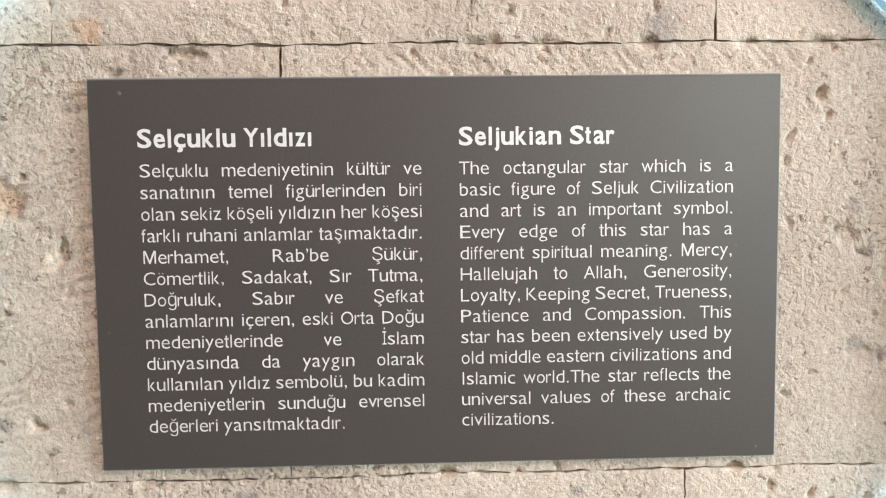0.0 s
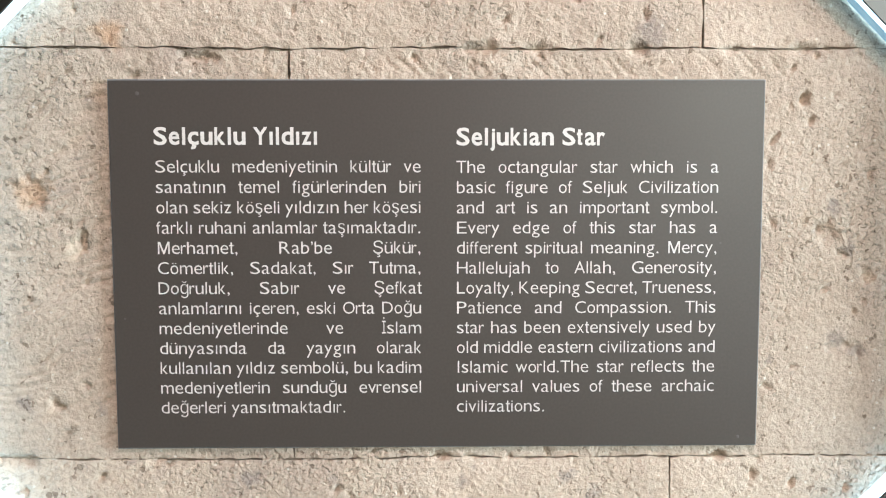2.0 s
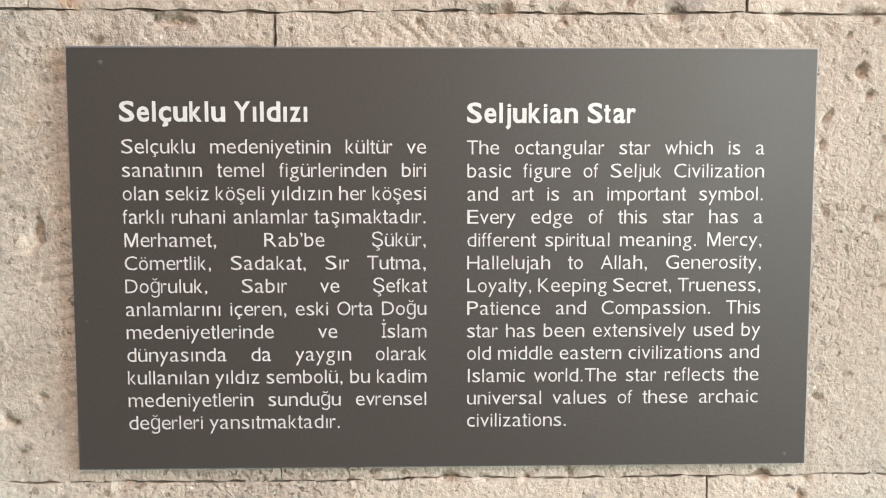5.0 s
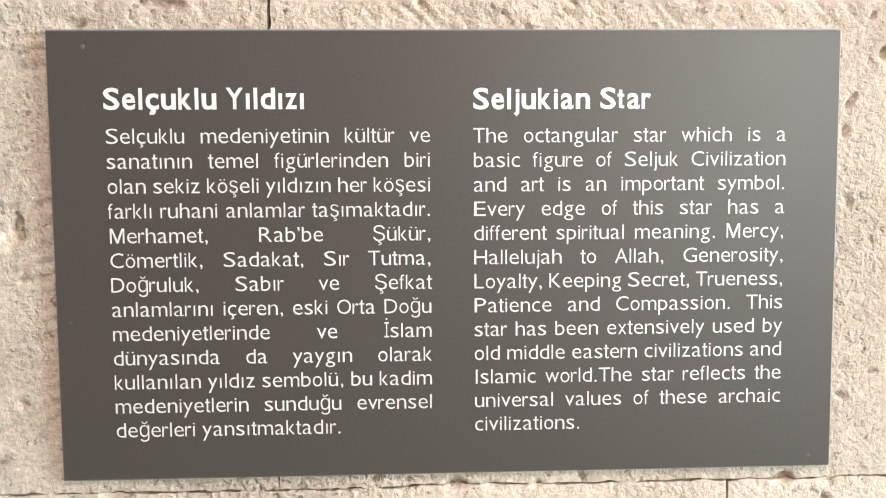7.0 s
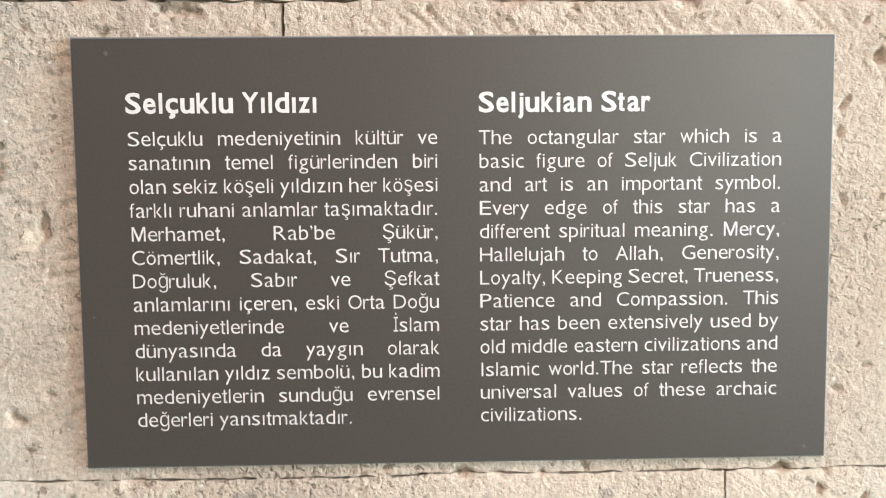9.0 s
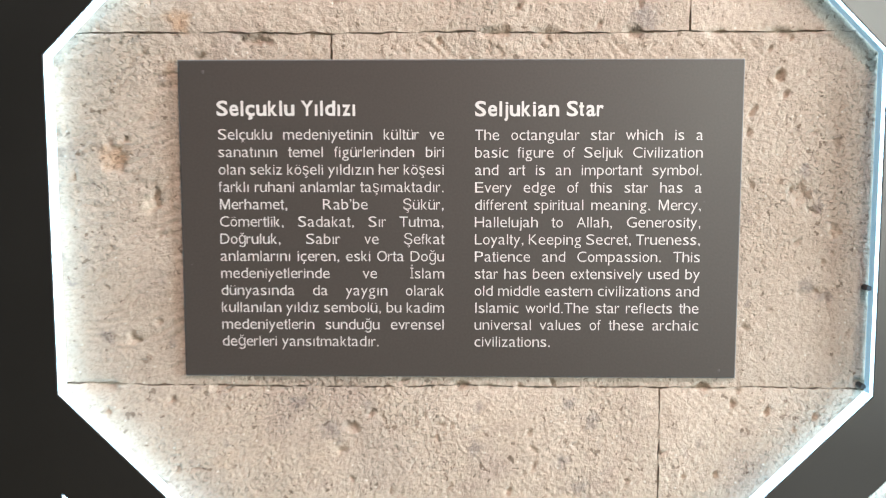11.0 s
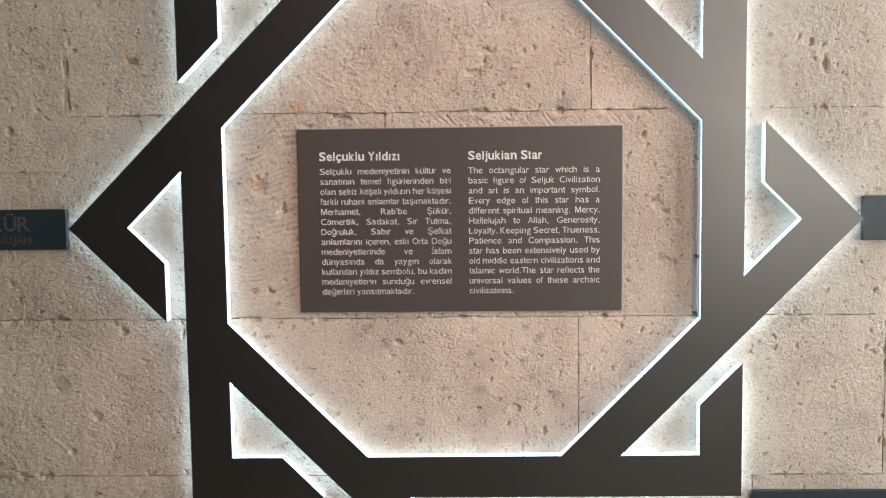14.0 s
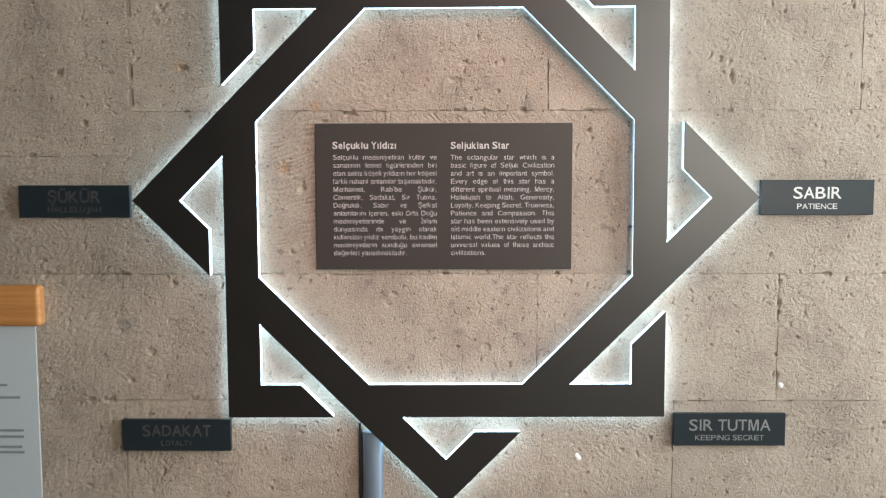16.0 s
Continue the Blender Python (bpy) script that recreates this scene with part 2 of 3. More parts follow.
# advance widths of a plain grotesque, in thousandths of its size, for thin and bold letters
WIDE = {222: "ijl’", 278: "fıtİI.,", 333: "r", 500: "cçksşvxyzJ", 556: "abdeghğnoöpquüL", 611: "FTZ", 667: "ABEKPSŞVXY", 722: "CDHNRUÜw", 778: "GOÖQ", 833: "mM", 944: "W"}
WIDE_BOLD = {278: "ıiljI", 333: "t", 389: "r", 500: "z", 556: "açcekşs", 611: "bdğghnoöpquüFTZL", 667: "SŞVXYEP", 722: "ABCDHKNRUÜ", 778: "GO", 833: "M"}
ADVANCE = {c: w / 1000 for w, cs in WIDE.items() for c in cs}
ADVANCE_BOLD = {c: w / 1000 for w, cs in WIDE_BOLD.items() for c in cs}


THIN = -0.00013  # the body text is a light cut


def plain_letter(c, em, stem):
    """Outlines of the two letters whose built-in shape differs most: a t with a flat top and an M with even stems."""
    if c == "t":
        left = 0.128 - stem / 2
        right = left + stem
        bar = 0.523 - stem * 0.85
        out = [(left, 0.07), (left, bar), (0.012, bar), (0.012, 0.523), (left, 0.523), (left, 0.665), (right, 0.665), (right, 0.523), (0.262, 0.523), (0.262, bar),
               (right, bar), (right, 0.10), (right + 0.022, stem * 0.85), (0.262, stem * 0.82), (0.262, 0.0), (0.2, -0.008), (0.145, 0.004), (left + 0.012, 0.032)]
    else:
        x0, x1, h, m = 0.075, 0.758, 0.718, 0.4165
        out = [(x0, 0), (x0, h), (x0 + 1.5 * stem, h), (m, 0.17), (x1 - 1.5 * stem, h), (x1, h), (x1, 0), (x1 - stem, 0), (x1 - stem, 0.58), (m + 0.5 * stem, 0), (m - 0.5 * stem, 0), (x0 + stem, 0.58), (x0 + stem, 0)]
    return [(x * em, z * em) for x, z in out], [tuple(range(len(out)))]


def word_shape(word, cap, heavy=0.0):
    """Points (x, z from the baseline), faces and width of a word, its letters on the grotesque's widths."""
    em = cap / 0.718
    size = cap / CAP
    table = ADVANCE_BOLD if heavy else ADVANCE
    pts, faces, x = [], [], 0.0
    for c in word:
        p, f, ink = glyphs(c, (heavy or THIN) / size)
        adv = table.get(c, ADVANCE.get(c, 0.556)) * em
        if c in "tM":
            p, f = plain_letter(c, em, 0.125 if heavy else 0.082)
            faces += [tuple(i + len(pts) for i in poly) for poly in f]
            pts += [(x + u, v) for u, v in p]
            x += adv
            continue
        bearing = (0.02 if c in "frtTyvwVYA" else 0.042 if heavy else 0.05) * em
        wide = min(adv - 2 * bearing, ink * size * 1.5)
        if c in "ijlıI.,’İ":
            wide = min(ink * size, adv * 0.8)
        start = x + (adv - wide) / 2
        tall = 0.523 / 0.718 * cap
        n = len(pts)
        for a, b in p:
            z = b * size
            if c.islower() and b > 0:
                z = b / XH * tall if b < XH else tall + (b - XH) / (CAP - XH) * (cap - tall)
            pts.append((start + a / ink * wide, z))
        faces += [tuple(i + n for i in poly) for poly in f]
        x += adv
    return pts, faces, x


def flat_mesh(pts, faces, x0, y, z0, stretch):
    bm = bmesh.new()
    vs = [bm.verts.new((x0 + a * stretch, y, z0 + b)) for a, b in pts]
    for f in faces:
        if len(set(f)) > 2:
            try:
                face = bm.faces.new([vs[i] for i in f])
            except ValueError:
                continue
            face.normal_update()
            if face.normal.y > 0:
                face.normal_flip()
    return bm


def set_line(name, words, x0, x1, z, y, cap, mat, parent, stretch=1.0, heavy=0.0, label=""):
    """A line of words in the wall's plane from x0, justified to x1 (None: plain spaces), each word a part."""
    made = [word_shape(w, cap, heavy) for w in words]
    gap = 0.278 * cap / 0.718 * stretch
    if x1 is not None:
        if len(words) > 1:
            gap = (x1 - x0 - stretch * sum(m[2] for m in made)) / (len(words) - 1)
        else:
            stretch = (x1 - x0) / made[0][2]
    x = x0
    for p, f, w in made:
        under(place(name, flat_mesh(p, f, x, y, z, stretch), mat, label=label), parent)
        x += w * stretch + gap


# ---- the stone wall ----
def lattice(ix, iz, seed):
    h = np.sin(ix * 127.1 + iz * 311.7 + seed * 74.7) * 43758.5453
    return h - np.floor(h)


def vnoise(x, z, seed):
    ix, iz = np.floor(x), np.floor(z)
    fx, fz = x - ix, z - iz
    fx, fz = fx * fx * (3 - 2 * fx), fz * fz * (3 - 2 * fz)
    a = lattice(ix, iz, seed) * (1 - fx) + lattice(ix + 1, iz, seed) * fx
    b = lattice(ix, iz + 1, seed) * (1 - fx) + lattice(ix + 1, iz + 1, seed) * fx
    return a * (1 - fz) + b * fz


def fbm(x, z, seed, octaves=4):
    return sum(vnoise(x * 2 ** k, z * 2 ** k, seed + k) * 0.5 ** (k + 1) for k in range(octaves)) / (1 - 0.5 ** octaves)


# knocks and holes in the stone: x, z, half width, half height, depth
SCARS = [
    (-0.330, 1.423, 0.004, 0.009, 0.009), (-0.374, 1.469, 0.013, 0.018, 0.0042), (-0.362, 1.488, 0.003, 0.003, 0.005), (-0.382, 1.369, 0.005, 0.002, 0.005),
    (-0.338, 1.415, 0.009, 0.010, 0.002), (0.403, 1.388, 0.006, 0.006, 0.003), (0.383, 1.322, 0.014, 0.007, 0.003), (0.340, 1.555, 0.0045, 0.008, 0.007),
    (-0.608, 1.700, 0.012, 0.006, 0.008), (-0.843, 1.575, 0.008, 0.006, 0.007), (-0.899, 1.691, 0.010, 0.009, 0.004), (-0.656, 1.840, 0.010, 0.008, 0.004),
    (-0.750, 0.961, 0.005, 0.006, 0.007), (-0.641, 1.196, 0.008, 0.009, 0.004), (0.668, 1.676, 0.007, 0.016, 0.006), (0.155, 0.998, 0.003, 0.007, 0.007), (0.030, 1.671, 0.014, 0.007, 0.004),
    (0.437, 1.224, 0.006, 0.004, 0.008), (-0.22, 1.592, 0.018, 0.005, 0.006),
    (0.365, 1.43, 0.012, 0.012, 0.003), (0.10, 1.04, 0.010, 0.009, 0.003), (0.38, 1.125, 0.009, 0.008, 0.004),
    (-0.36, 1.27, 0.007, 0.006, 0.004), (0.64, 1.72, 0.011, 0.008, 0.005), (0.05, 1.71, 0.014, 0.006, 0.004),
    (-0.70, 1.03, 0.012, 0.010, 0.003), (-0.12, 1.17, 0.009, 0.006, 0.004),
]


def pits(x, z, cell, share, small, large, depth, seed):
    """Scattered pits: one chance in each square of the given size."""
    d = np.zeros_like(x)
    bx, bz = np.floor(x / cell), np.floor(z / cell)
    for i in (-1, 0, 1):
        for j in (-1, 0, 1):
            cx, cz = bx + i, bz + j
            on = lattice(cx, cz, seed) < share
            r = small + (large - small) * lattice(cx, cz, seed + 1) ** 3
            dx = x - (cx + lattice(cx, cz, seed + 2)) * cell
            dz = z - (cz + lattice(cx, cz, seed + 3)) * cell
            lean = lattice(cx, cz, seed + 4) * 3.1
            u, v = dx * np.cos(lean) + dz * np.sin(lean), dz * np.cos(lean) - dx * np.sin(lean)
            q = ((u / r) ** 2 + (v / (r * 0.42)) ** 2) * (0.6 + 0.8 * vnoise(x * 260, z * 260, seed + 5))
            d = np.maximum(d, np.where(on, depth * (r / large) * np.exp(-q ** 2), 0))
    return d


def relief(x, z):
    """Depth of the dressed face behind its plane, in metres."""
    d = 0.0026 * (fbm(x * 5, z * 5, 3, 3) - 0.5) + 0.0014 * (fbm(x * 40, z * 40, 11, 2) - 0.5)
    rough = 0.45 + 1.1 * np.clip((fbm(x * 3.1, z * 3.6, 17, 2) - 0.35) * 2.5, 0, 1)
    d = d + 0.0014 * rough * (fbm(x * 150, z * 150, 13, 2) - 0.5)
    wx, wz = x + 0.009 * (fbm(x * 120, z * 120, 91, 3) - 0.5), z + 0.009 * (fbm(x * 120, z * 120, 95, 3) - 0.5)
    d = d + pits(wx, wz, 0.017, 0.34, 0.0014, 0.0055, 0.0056, 101) + pits(wx, wz, 0.085, 0.16, 0.003, 0.010, 0.0060, 131)
    # slanting strokes of the chisel: rising on the block west of the sign, falling above it, in patches elsewhere
    west = np.clip((x + 0.46) * 20, 0, 1) * np.clip((-0.23 - x) * 14, 0, 1) * np.clip((z - 1.217) * 40, 0, 1) * np.clip((1.60 - z) * 40, 0, 1)
    strip = np.clip((x + 0.12) * 20, 0, 1) * np.clip((z - 1.565) * 60, 0, 1) * np.clip((1.60 - z) * 90, 0, 1) * np.clip((0.42 - x) * 20, 0, 1)
    patch = np.clip((fbm(x * 4.2, z * 5.0, 41, 2) - 0.53) * 7, 0, 1) * (1 - west) * (1 - strip)
    for on, ax, az, turns, deep, seed in ((west, -0.33, 0.94, 92, 0.0024, 43), (strip, 0.72, 0.69, 135, 0.0026, 45), (patch, 0.55, 0.83, 95, 0.0008, 47)):
        slant = (x * ax + z * az) * turns + 5.0 * fbm(x * 12, z * 12, seed, 3)
        along = x * az - z * ax
        broken = np.clip(vnoise(along * 42, (x * ax + z * az) * turns * 0.9, seed + 2) * 2.0 - 0.45, 0, 1)
        d = d + deep * on * (np.sin(slant * 2 * np.pi) * 0.5 + 0.5) ** 1.6 * broken
    for sx, sz, rx, rz, depth in SCARS:
        wx = x + 1.1 * rx * (fbm(x * 70, z * 70, 53, 3) - 0.5)
        wz = z + 1.1 * rz * (fbm(x * 70, z * 70, 57, 3) - 0.5)
        q = ((wx - sx) / rx) ** 2 + ((wz - sz) / rz) ** 2
        q = q * (0.5 + 1.3 * fbm(x * 210, z * 210, 59, 2))
        d = d + depth * (0.55 + 0.9 * vnoise(x * 140, z * 140, 63)) * np.exp(-q ** 3)
    return d


def stone_mesh(patches, cell, thick=0.10):
    """One dressed block from adjoining rectangles (x0, x1, z0, z1, joints on west, east, south, north)."""
    pts, faces = [], []
    for x0, x1, z0, z1, sides in patches:
        nx, nz = max(2, int((x1 - x0) / cell)), max(2, int((z1 - z0) / cell))
        gx, gz = np.meshgrid(np.linspace(x0, x1, nx + 1), np.linspace(z0, z1, nz + 1))
        y = 0.0015 + relief(gx, gz)
        wear = 0.0012 + 0.045 * np.clip(fbm(gx * 30, gz * 30, 61, 3) - 0.64, 0, 1)
        for on, dist in zip(sides, (gx - x0, x1 - gx, gz - z0, z1 - gz)):
            if on:
                y = y + 0.006 * np.clip(1 - dist / wear, 0, 1) * np.clip((wear - 0.0014) / 0.004, 0, 1)
        gx2, gz2 = gx.copy(), gz.copy()
        for on, edge, seed in ((sides[0], gx == x0, 71), (sides[1], gx == x1, 72)):
            if on:
                at = np.round(gx, 2)
                gx2 = gx2 + np.where(edge, 0.0028 * (fbm(at * 13, gz * 9, 73, 3) - 0.5) + 0.0032 * (fbm(at * 7, gz * 65, seed, 3) - 0.5), 0)
        for on, edge, seed in ((sides[2], gz == z0, 83), (sides[3], gz == z1, 84)):
            if on:
                at = np.round(gz, 2)
                gz2 = gz2 + np.where(edge, 0.0032 * (fbm(gx * 9, at * 13, 85, 3) - 0.5) + 0.0042 * (fbm(gx * 80, at * 7, seed, 3) - 0.5), 0)
        n = len(pts)
        pts += np.stack([gx2, y, gz2], -1).reshape(-1, 3).tolist()
        w = nx + 1
        for j in range(nz):
            for i in range(nx):
                a = n + j * w + i
                faces.append((a, a + 1, a + 1 + w, a + w))
        rim = [n + i for i in range(nx + 1)] + [n + j * w + nx for j in range(1, nz + 1)] + [n + nz * w + i for i in range(nx - 1, -1, -1)] + [n + j * w for j in range(nz - 1, 0, -1)]
        r, front = len(rim), len(pts)
        pts += [pts[k] for k in rim]
        m = len(pts)
        pts += [(pts[k][0], thick, pts[k][2]) for k in rim]
        faces += [(front + (k + 1) % r, front + k, m + k, m + (k + 1) % r) for k in range(r)]
        faces.append(tuple(m + k for k in range(r)))
    me = bpy.data.meshes.new("stone_block")
    me.from_pydata(pts, [], faces)
    me.update()
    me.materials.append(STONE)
    me.shade_smooth()
    return me


def wall_stones(wall):
    e = 0.00075  # half a joint
    every = (1, 1, 1, 1)
    fine, coarse = 0.0025, 0.03
    blocks = []
    rows = [  # bottom, top, upright joints
        (1.600, 2.025, [-0.732, -0.331, 0.243, 0.968, 1.52]),
        (0.913, 1.217, [-1.32, -0.47, 0.221, 0.791, 1.45]),
        (0.560, 0.913, [-1.45, -0.768, -0.178, 0.548, 1.22]),
    ]
    for z0, z1, xs in rows:
        for x0, x1 in zip(xs, xs[1:]):
            blocks.append(([(x0 + e, x1 - e, z0 + e, z1 - e, every)], fine))
    blocks.append(([(-1.42, -0.732 - e, 1.497 + e, 2.025 - e, every)], fine))
    blocks.append(([(-1.42, -0.808 - e, 1.217 + e, 1.497 - e, every)], fine))
    blocks.append(([(-0.732 + e, -0.137 - e, 1.217 + e, 1.600 - e, (0, 1, 1, 1)), (-0.808 + e, -0.732 + e, 1.217 + e, 1.497 - e, (1, 0, 1, 1))], fine))
    blocks.append(([(-0.137 + e, 0.48 - e, 1.217 + e, 1.600 - e, every)], fine))
    blocks.append(([(0.48 + e, 1.24 - e, 1.217 + e, 1.600 - e, every)], fine))
    # the rest of the wall, out to its ends
    for z0, z1 in ((1.217, 1.600), (1.600, 2.025), (0.913, 1.217), (0.560, 0.913)):
        right = {1.217: 1.24, 1.600: 1.52, 0.913: 1.45, 0.560: 1.22}[z0]
        left = {1.217: -1.42, 1.600: -1.42, 0.913: -1.32, 0.560: -1.45}[z0]
        blocks.append(([(right + e, 2.2 - e, z0 + e, z1 - e, every)], coarse))
        blocks.append(([(2.2 + e, 3.2, z0 + e, z1 - e, every)], coarse))
        blocks.append(([(-2.2 + e, left - e, z0 + e, z1 - e, every)], coarse))
        blocks.append(([(-3.2, -2.2 - e, z0 + e, z1 - e, every)], coarse))
    for z0, z1, shift in ((0.0, 0.24, 0.0), (0.24, 0.56, 0.3), (2.025, 2.42, 0.1), (2.42, 2.80, 0.4), (2.80, 3.20, 0.15), (3.20, 3.60, 0.35)):
        x = -3.2
        while x < 3.19:
            x1 = min(3.2, x + 0.62 + 0.14 * math.sin(9 * x + 7 * z0) + (shift if x == -3.2 else 0))
            blocks.append(([(x + e, x1 - e, z0 + e, z1 - e, every)], coarse))
            x = x1
    for patches, cell in blocks:
        ob = new("stone_block", stone_mesh(patches, cell))
        ob.parent = wall


def room():
    # only the north wall is in view; the rest is added around it
    bm = bmesh.new()
    box(bm, -3.2, 3.2, 0.0085, 0.45, 0, 3.6)
    wall = tagged(place("wall_north", bm, MORTAR), "old wall of dressed sandy tuff blocks with thin joints", "wall", kind="structure")
    bm = bmesh.new()
    box(bm, -3.2, 3.2, -5.0, 0.45, -0.2, 0)
    tagged(place("floor", bm, FLOOR), "worn grey-brown stone floor of the hall", "floor", kind="structure")
    bm = bmesh.new()
    box(bm, -3.2, -1.1, -5.0, 0.45, 3.6, 3.8)
    box(bm, 1.5, 3.2, -5.0, 0.45, 3.6, 3.8)
    box(bm, -1.1, 1.5, -0.7, 0.45, 3.6, 3.8)
    box(bm, -1.1, 1.5, -5.0, -1.6, 3.6, 3.8)
    tagged(place("ceiling", bm, UNSEEN_PLASTER), "unseen dark plastered ceiling with an assumed skylight opening", "ceiling", kind="structure")
    bm = bmesh.new()
    box(bm, -3.5, -3.2, -5.3, 0.45, 0, 3.8)
    tagged(place("wall_west", bm, UNSEEN_PLASTER), "unseen dark plastered side wall added to close the room", "wall", kind="structure")
    bm = bmesh.new()
    box(bm, 3.2, 3.5, -5.3, -2.2, 0, 3.8)
    box(bm, 3.2, 3.5, -0.4, 0.45, 0, 3.8)
    box(bm, 3.2, 3.5, -2.2, -0.4, 0, 0.8)
    box(bm, 3.2, 3.5, -2.2, -0.4, 3.0, 3.8)
    tagged(place("wall_east", bm, UNSEEN_PLASTER), "unseen dark plastered side wall with an assumed window opening", "wall", kind="structure")
    bm = bmesh.new()
    box(bm, -3.2, 1.6, -5.3, -5.0, 0, 3.8)
    box(bm, 3.15, 3.2, -5.3, -5.0, 0, 3.8)
    box(bm, 1.6, 3.15, -5.3, -5.0, 0, 1.05)
    box(bm, 1.6, 3.15, -5.3, -5.0, 3.45, 3.8)
    tagged(place("wall_south", bm, UNSEEN_PLASTER), "unseen dark plastered wall with an assumed tall window opening", "wall", kind="structure")
    return wall


WALL = room()


# ---- the illuminated star ----
def star_mesh(a, w, gap, y0, y1, turn, cx, cz):
    """Two interlaced square frames as one plate with gaps where a band dives under; from y0 back to y1."""
    A, r2, t8 = a + w, math.sqrt(2), math.tan(math.pi / 8)
    bm = bmesh.new()
    seen = {}

    def vert(p, k, y):
        c, s = math.cos(k * math.pi / 4 + turn), math.sin(k * math.pi / 4 + turn)
        x, z = cx + c * p[0] - s * p[1], cz + s * p[0] + c * p[1]
        key = (round(x, 5), round(z, 5), y)
        if key not in seen:
            seen[key] = bm.verts.new((x, y, z))
        return seen[key]

    inner_lo, inner_hi = (a, -a * t8), (a, a * t8)
    notch_lo, notch_hi = (A, -A * t8), (A, A * t8)
    hook = (A, -(a * r2 - A))
    tip, inner_tip = (A * r2, 0), (a * r2, 0)
    cut_out, cut_in = (A + gap, A * r2 - A - gap), (A + gap, a * r2 - A - gap)
    shapes = [(inner_lo, notch_lo, hook, notch_hi, inner_hi), (notch_lo, tip, inner_tip, hook), (tip, cut_out, cut_in, inner_tip)]
    edges = {}
    for k in range(8):
        for shape in shapes:
            bm.faces.new([vert(p, k, y0) for p in shape])
            bm.faces.new([vert(p, k, y1) for p in reversed(shape)])
            for p, q in zip(shape, shape[1:] + shape[:1]):
                key = frozenset((vert(p, k, y0), vert(q, k, y0)))
                edges.setdefault(key, []).append((p, q, k, shape))
    for uses in edges.values():
        if len(uses) == 1:
            p, q, k, shape = uses[0]
            side = bm.faces.new([vert(q, k, y0), vert(p, k, y0), vert(p, k, y1), vert(q, k, y1)])
            # 1: the strips that shine outwards; 2: the weaker strips of the north-east, that face the sign
            mid = (vert(p, k, y0).co + vert(q, k, y0).co) / 2
            body = sum((vert(c, k, y0).co for c in shape), Vector()) / len(shape)
            along = (vert(q, k, y0).co - vert(p, k, y0).co).normalized()
            away = Vector((along.z, 0, -along.x))
            away = away if away.dot(mid - body) > 0 else -away
            mid -= Vector((cx, y0, cz))
            if away.x < -0.4 and away.z < 0.3 and mid.x > 0 and mid.z > -0.25:
                side.material_index = 2
            elif away.dot(mid) > a + w / 2:
                side.material_index = 1
    bmesh.ops.recalc_face_normals(bm, faces=bm.faces)
    return bm


def star():
    s = empty("star_light", (0.0026, 0, 1.3945), "black eight-pointed star sign with white glowing edges on stone", "light sign")
    face = place("face", star_mesh(0.4380, 0.0776, 0.0365, -0.0250, -0.0220, 0.0032, 0.0026, 1.3945), FACE, label="satin black front plate")
    under(face, s)
    lip = place("glowing_lip", star_mesh(0.4385, 0.0766, 0.0375, -0.0220, -0.0135, 0.0032, 0.0026, 1.3945), ACRYLIC, label="bright white acrylic lip")
    body = place("glowing_edge", star_mesh(0.4388, 0.0760, 0.0380, -0.0135, -0.0005, 0.0032, 0.0026, 1.3945), ACRYLIC, label="white lit acrylic edge")
    for mat in (ACRYLIC_OUT, ACRYLIC_DIM):
        body.data.materials.append(mat)
    lip.data.materials.append(ACRYLIC)
    lip.data.materials.append(ACRYLIC)
    under(lip, s)
    under(body, s)
    face.data.materials.append(FACE)
    face.data.materials.append(FACE)
    for x, z in ((0.4375, 1.329), (0.4360, 1.222)):
        bm = bmesh.new()
        bmesh.ops.create_cone(bm, cap_ends=True, segments=12, radius1=0.0032, radius2=0.0028, depth=0.012, matrix=Matrix.Translation((x, -0.0055, z)) @ Matrix.Rotation(radians(90), 4, "X"))
        under(place("spacer", bm, PLAIN_BLACK, label="small black wall spacer"), s)



star()


# ---- the sign with its text ----
LEFT = ["Selçuklu medeniyetinin kültür ve", "sanatının temel figürlerinden biri", "olan sekiz köşeli yıldızın her köşesi", "farklı ruhani anlamlar taşımaktadır.",
        "Merhamet, Rab’be Şükür,", "Cömertlik, Sadakat, Sır Tutma,", "Doğruluk, Sabır ve Şefkat", "anlamlarını içeren, eski Orta Doğu", "medeniyetlerinde ve İslam",
        "dünyasında da yaygın olarak", "kullanılan yıldız sembolü, bu kadim", "medeniyetlerin sunduğu evrensel", "değerleri yansıtmaktadır."]
RIGHT = ["The octangular star which is a", "basic figure of Seljuk Civilization", "and art is an important symbol.", "Every edge of this star has a", "different spiritual meaning. Mercy,",
         "Hallelujah to Allah, Generosity,", "Loyalty, Keeping Secret, Trueness,", "Patience and Compassion. This", "star has been extensively used by", "old middle eastern civilizations and",
         "Islamic world.The star reflects the", "universal values of these archaic", "civilizations."]


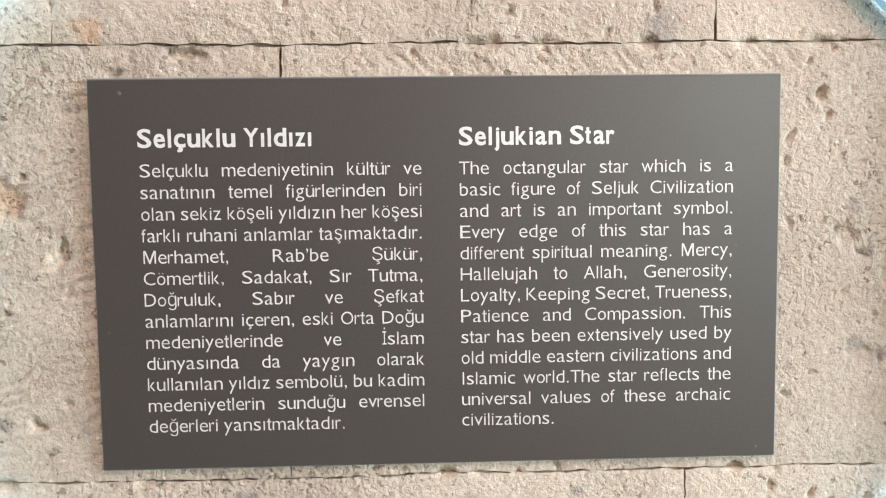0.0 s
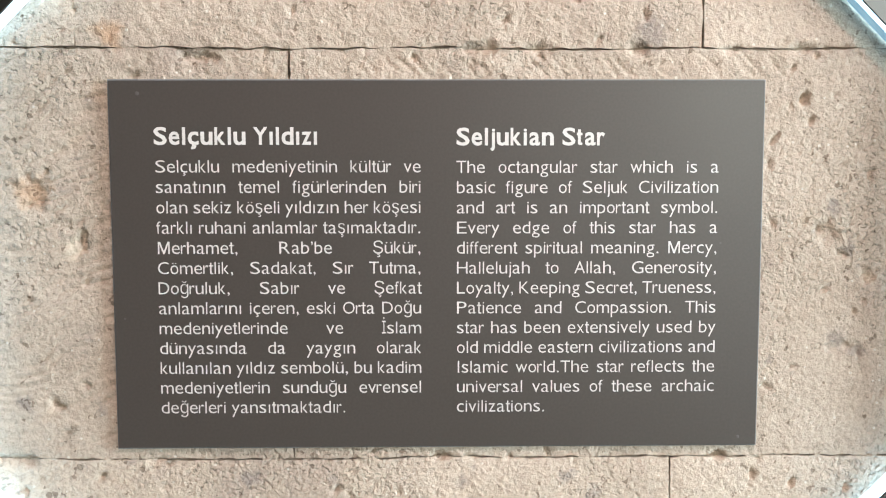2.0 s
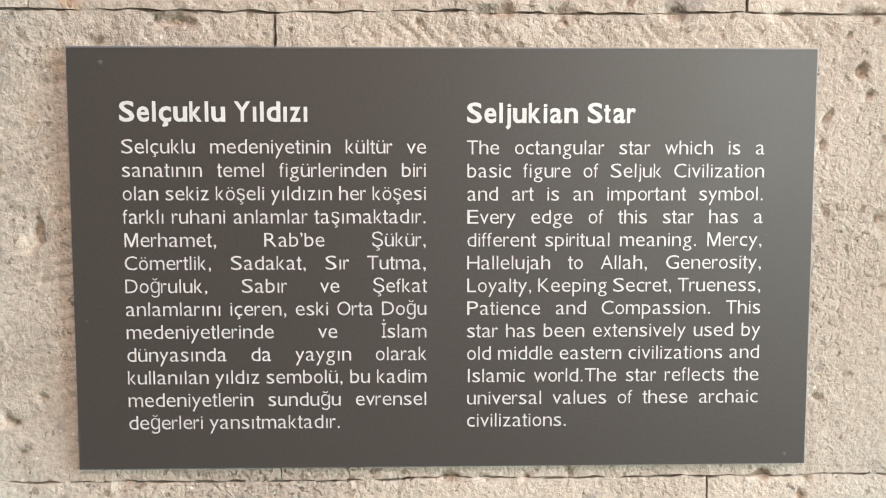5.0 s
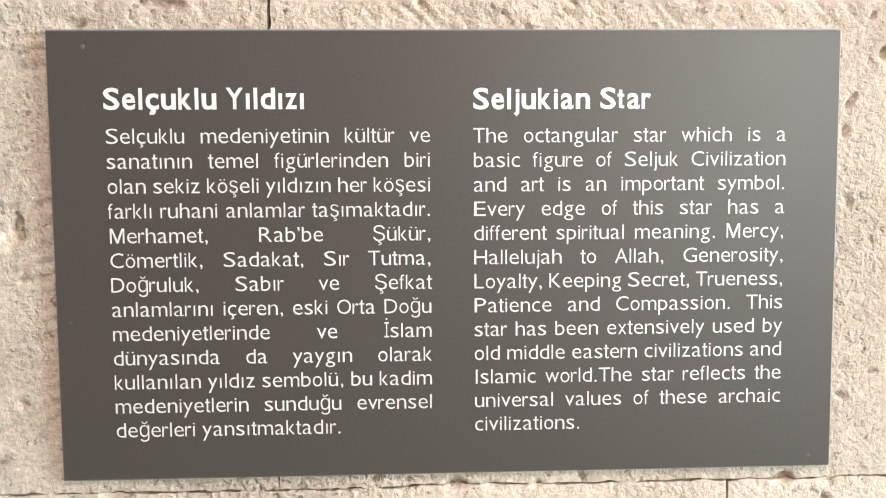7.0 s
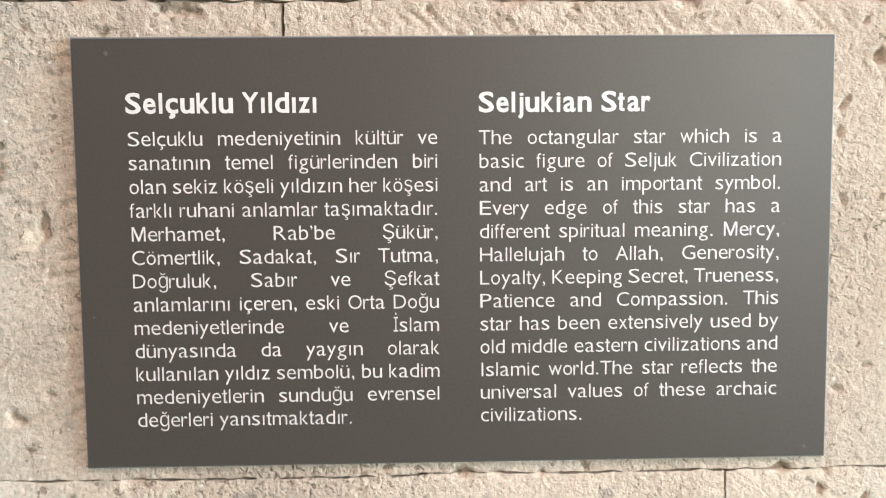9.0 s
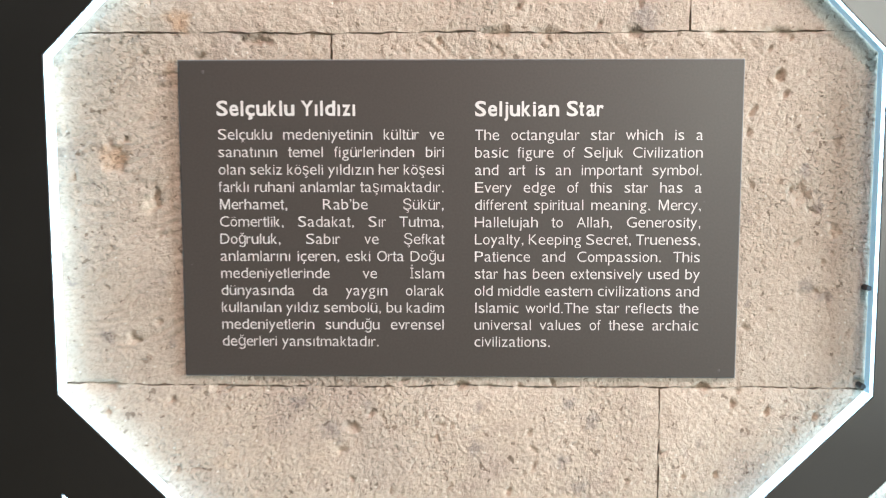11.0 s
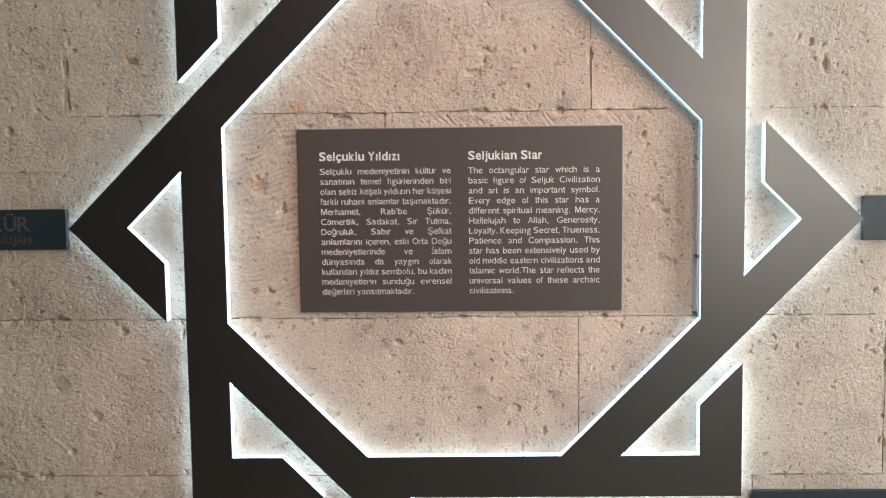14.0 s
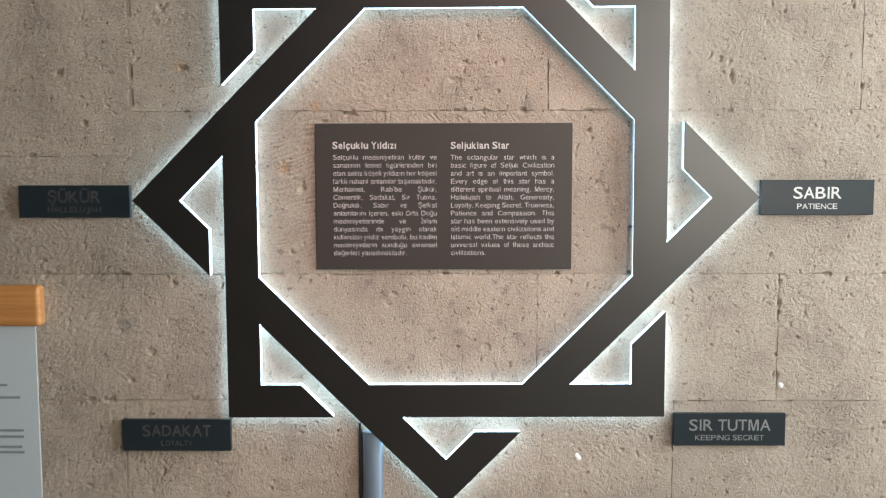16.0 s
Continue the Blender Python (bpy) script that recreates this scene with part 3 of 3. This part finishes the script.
def text_sign():
    h = 0.3409 / 2
    s = empty("info_sign", (0, -0.002, 1.4 - h), "dark grey rectangular sign with white Turkish and English text on stone", "sign")
    board = place("board", box(bmesh.new(), -0.3, 0.3, -0.0050, -0.0025, 1.4 - h, 1.4 + h, 0.0007, 1), SIGN)
    under(board, s)
    # paler sheet, slightly larger than the board, added to draw its edge highlight
    under(place("edge_highlight", box(bmesh.new(), -0.3012, 0.3012, -0.0027, 0.0010, 1.4 - h - 0.0012, 1.4 + h + 0.0012, 0.0004, 1), SIGN_EDGE, label="thin paler sheet standing in for the sign's lit edge"), s)
    for x, z, r in ((-0.2735, 1.5585, 0.0019), (-0.2905, 1.352, 0.0011), (0.262, 1.421, 0.0010), (0.2825, 1.2375, 0.0016)):
        bm = bmesh.new()
        bmesh.ops.create_uvsphere(bm, u_segments=10, v_segments=6, radius=r)
        for v in bm.verts:
            v.co = (x + v.co.x, -0.0050 + v.co.y * 0.15, z + v.co.z)
        under(place("speck", bm, SPECK, label="tiny grey speck of dirt"), s)
    y = -0.0053
    cap = 0.0113
    for lines, x0, x1, z, step in ((LEFT, -0.2594, -0.0155, 1.4868, 0.01868), (RIGHT, 0.0163, 0.2595, 1.4862, 0.01862)):
        for i, line in enumerate(lines):
            last = i == len(lines) - 1
            set_line("word", line.split(" "), x0, None if last else x1, z - step * i, y, cap, INK, s)
    set_line("title_word", ["Selçuklu", "Yıldızı"], -0.2605, -0.1095, 1.5125, y, 0.0152, INK, s, 0.98, 0.00045, "bold white title lettering")
    set_line("title_word", ["Seljukian", "Star"], 0.0158, 0.1534, 1.5118, y, 0.0152, INK, s, 0.98, 0.00045, "bold white title lettering")


text_sign()


# ---- name plates at the star's points ----
def name_plate(x0, x1, z0, z1, big, small, big_w, small_w):
    s = empty("name_plate", ((x0 + x1) / 2, -0.002, z0), "dark blue-grey wall plate lettered %s and %s in silver" % (big, small), "wall plate", "name plates round the star")
    under(place("plate", box(bmesh.new(), x0, x1, -0.012, -0.001, z0, z1, 0.001, 1), PLATE), s)
    h, mid = z1 - z0, (x0 + x1) / 2
    for text, width, cap, z in ((big, big_w, 0.0265, z0 + 0.47 * h), (small, small_w, 0.0125, z0 + 0.17 * h)):
        words = text.split(" ")
        heavy = 0.00035 if text == big else 0.0001
        natural = sum(word_shape(w, cap, heavy)[2] for w in words) + 0.278 * cap / 0.718 * (len(words) - 1)
        set_line("lettering", words, mid - width / 2, None, z, -0.0123, cap, SILVER, s, width / natural, heavy)


name_plate(0.7378, 1.0000, 1.3560, 1.4375, "SABIR", "PATIENCE", 0.114, 0.095)
name_plate(-0.9990, -0.7365, 1.3525, 1.4285, "ŞÜKÜR", "HALLELUJAH", 0.127, 0.127)
name_plate(0.5460, 0.8110, 0.8070, 0.8850, "SIR TUTMA", "KEEPING SECRET", 0.195, 0.164)
name_plate(-0.7720, -0.5110, 0.7920, 0.8690, "SADAKAT", "LOYALTY", 0.166, 0.076)


# ---- cable duct below the star ----
def duct():
    s = empty("cable_duct", (-0.172, 0, 0.0), "blue-grey half-round metal cable duct on the stone wall", "cable duct")
    bm = bmesh.new()
    rings = []
    for z in (0.0, 0.002, 0.40, 0.838, 0.840):
        k = 0.96 if z in (0.0, 0.840) else 1.0
        rings.append([bm.verts.new((-0.172 - 0.0245 * k * math.cos(a), -0.0005 - 0.0205 * k * math.sin(a) ** 0.8, z)) for a in [math.pi * i / 14 for i in range(15)]])
    for lo, hi in zip(rings, rings[1:]):
        for i in range(14):
            bm.faces.new((lo[i], lo[i + 1], hi[i + 1], hi[i]))
        bm.faces.new((lo[14], lo[0], hi[0], hi[14]))
    bm.faces.new(rings[0])
    bm.faces.new(rings[-1])
    bmesh.ops.recalc_face_normals(bm, faces=bm.faces)
    under(place("channel", bm, CONDUIT, smooth=True), s)
    # narrow black strip down the duct's west side
    under(place("cable", box(bmesh.new(), -0.2045, -0.1985, -0.008, -0.0005, 0.0, 0.86, 0.002, 2), PLAIN_BLACK, label="thin black strip along the duct"), s)
    for z in (0.25, 0.60):
        under(place("clip", box(bmesh.new(), -0.206, -0.138, -0.0225, -0.0005, z, z + 0.014, 0.002, 2), CONDUIT, label="pressed metal fixing clip"), s)


duct()


# ---- hanging banner with a wooden rail ----
def banner():
    x1, y, top = -0.949, -0.036, 1.194
    s = empty("banner", (x1 - 0.4, -0.02, 0.3), "pale grey printed banner hanging from a thick orange wooden rail", "banner")
    under(place("rail", box(bmesh.new(), x1 - 0.80, x1, y, -0.001, top - 0.097, top, 0.010, 4), WOOD, label="thick rounded wooden rail"), s)
    under(place("sheet", box(bmesh.new(), x1 - 0.79, x1 - 0.017, y + 0.014, y + 0.0165, 0.33, top - 0.095, 0.0008, 1), PAPER), s)
    under(place("foot_rail", box(bmesh.new(), x1 - 0.80, x1, y, -0.001, 0.30, 0.36, 0.010, 3), WOOD), s)
    for z, w in ((0.955, 0.02), (0.925, 0.05), (0.845, 0.055), (0.830, 0.055), (0.805, 0.05), (0.792, 0.055)):
        under(place("print_bar", box(bmesh.new(), x1 - 0.35, x1 - 0.11 + w, y + 0.0128, y + 0.0138, z - 0.003, z + 0.003), GREY_INK), s)


banner()


# ---- the blocks of the wall ----
def plaster_dabs(wall):
    for x, z, r in ((0.800, 0.951, 0.008), (0.32, 0.775, 0.010)):
        bm = bmesh.new()
        bmesh.ops.create_icosphere(bm, subdivisions=2, radius=r)
        for v in bm.verts:
            k = 0.8 + 0.5 * noise.noise(v.co * 90)
            v.co = Vector((x + v.co.x * k, 0.0015 + v.co.y * k * 0.35, z + v.co.z * k * 1.2))
        part("plaster_dab", bm, DAB, wall, "small white dab of plaster")


def filled_joint(wall):
    """Pale mortar that fills the upright joint west of the star."""
    bm = bmesh.new()
    for i in range(30):
        z = 1.50 + i * 0.0175
        j = 0.0007 * noise.noise((0, 0, z * 60))
        box(bm, -0.7342 + j, -0.7300 + j, 0.0022 + 0.0010 * noise.noise((3, 0, z * 45)), 0.011, z, z + 0.0178)
    part("mortar_joint", bm, MORTAR, wall, "pale mortar filling an upright joint")


plaster_dabs(WALL)
filled_joint(WALL)
wall_stones(WALL)
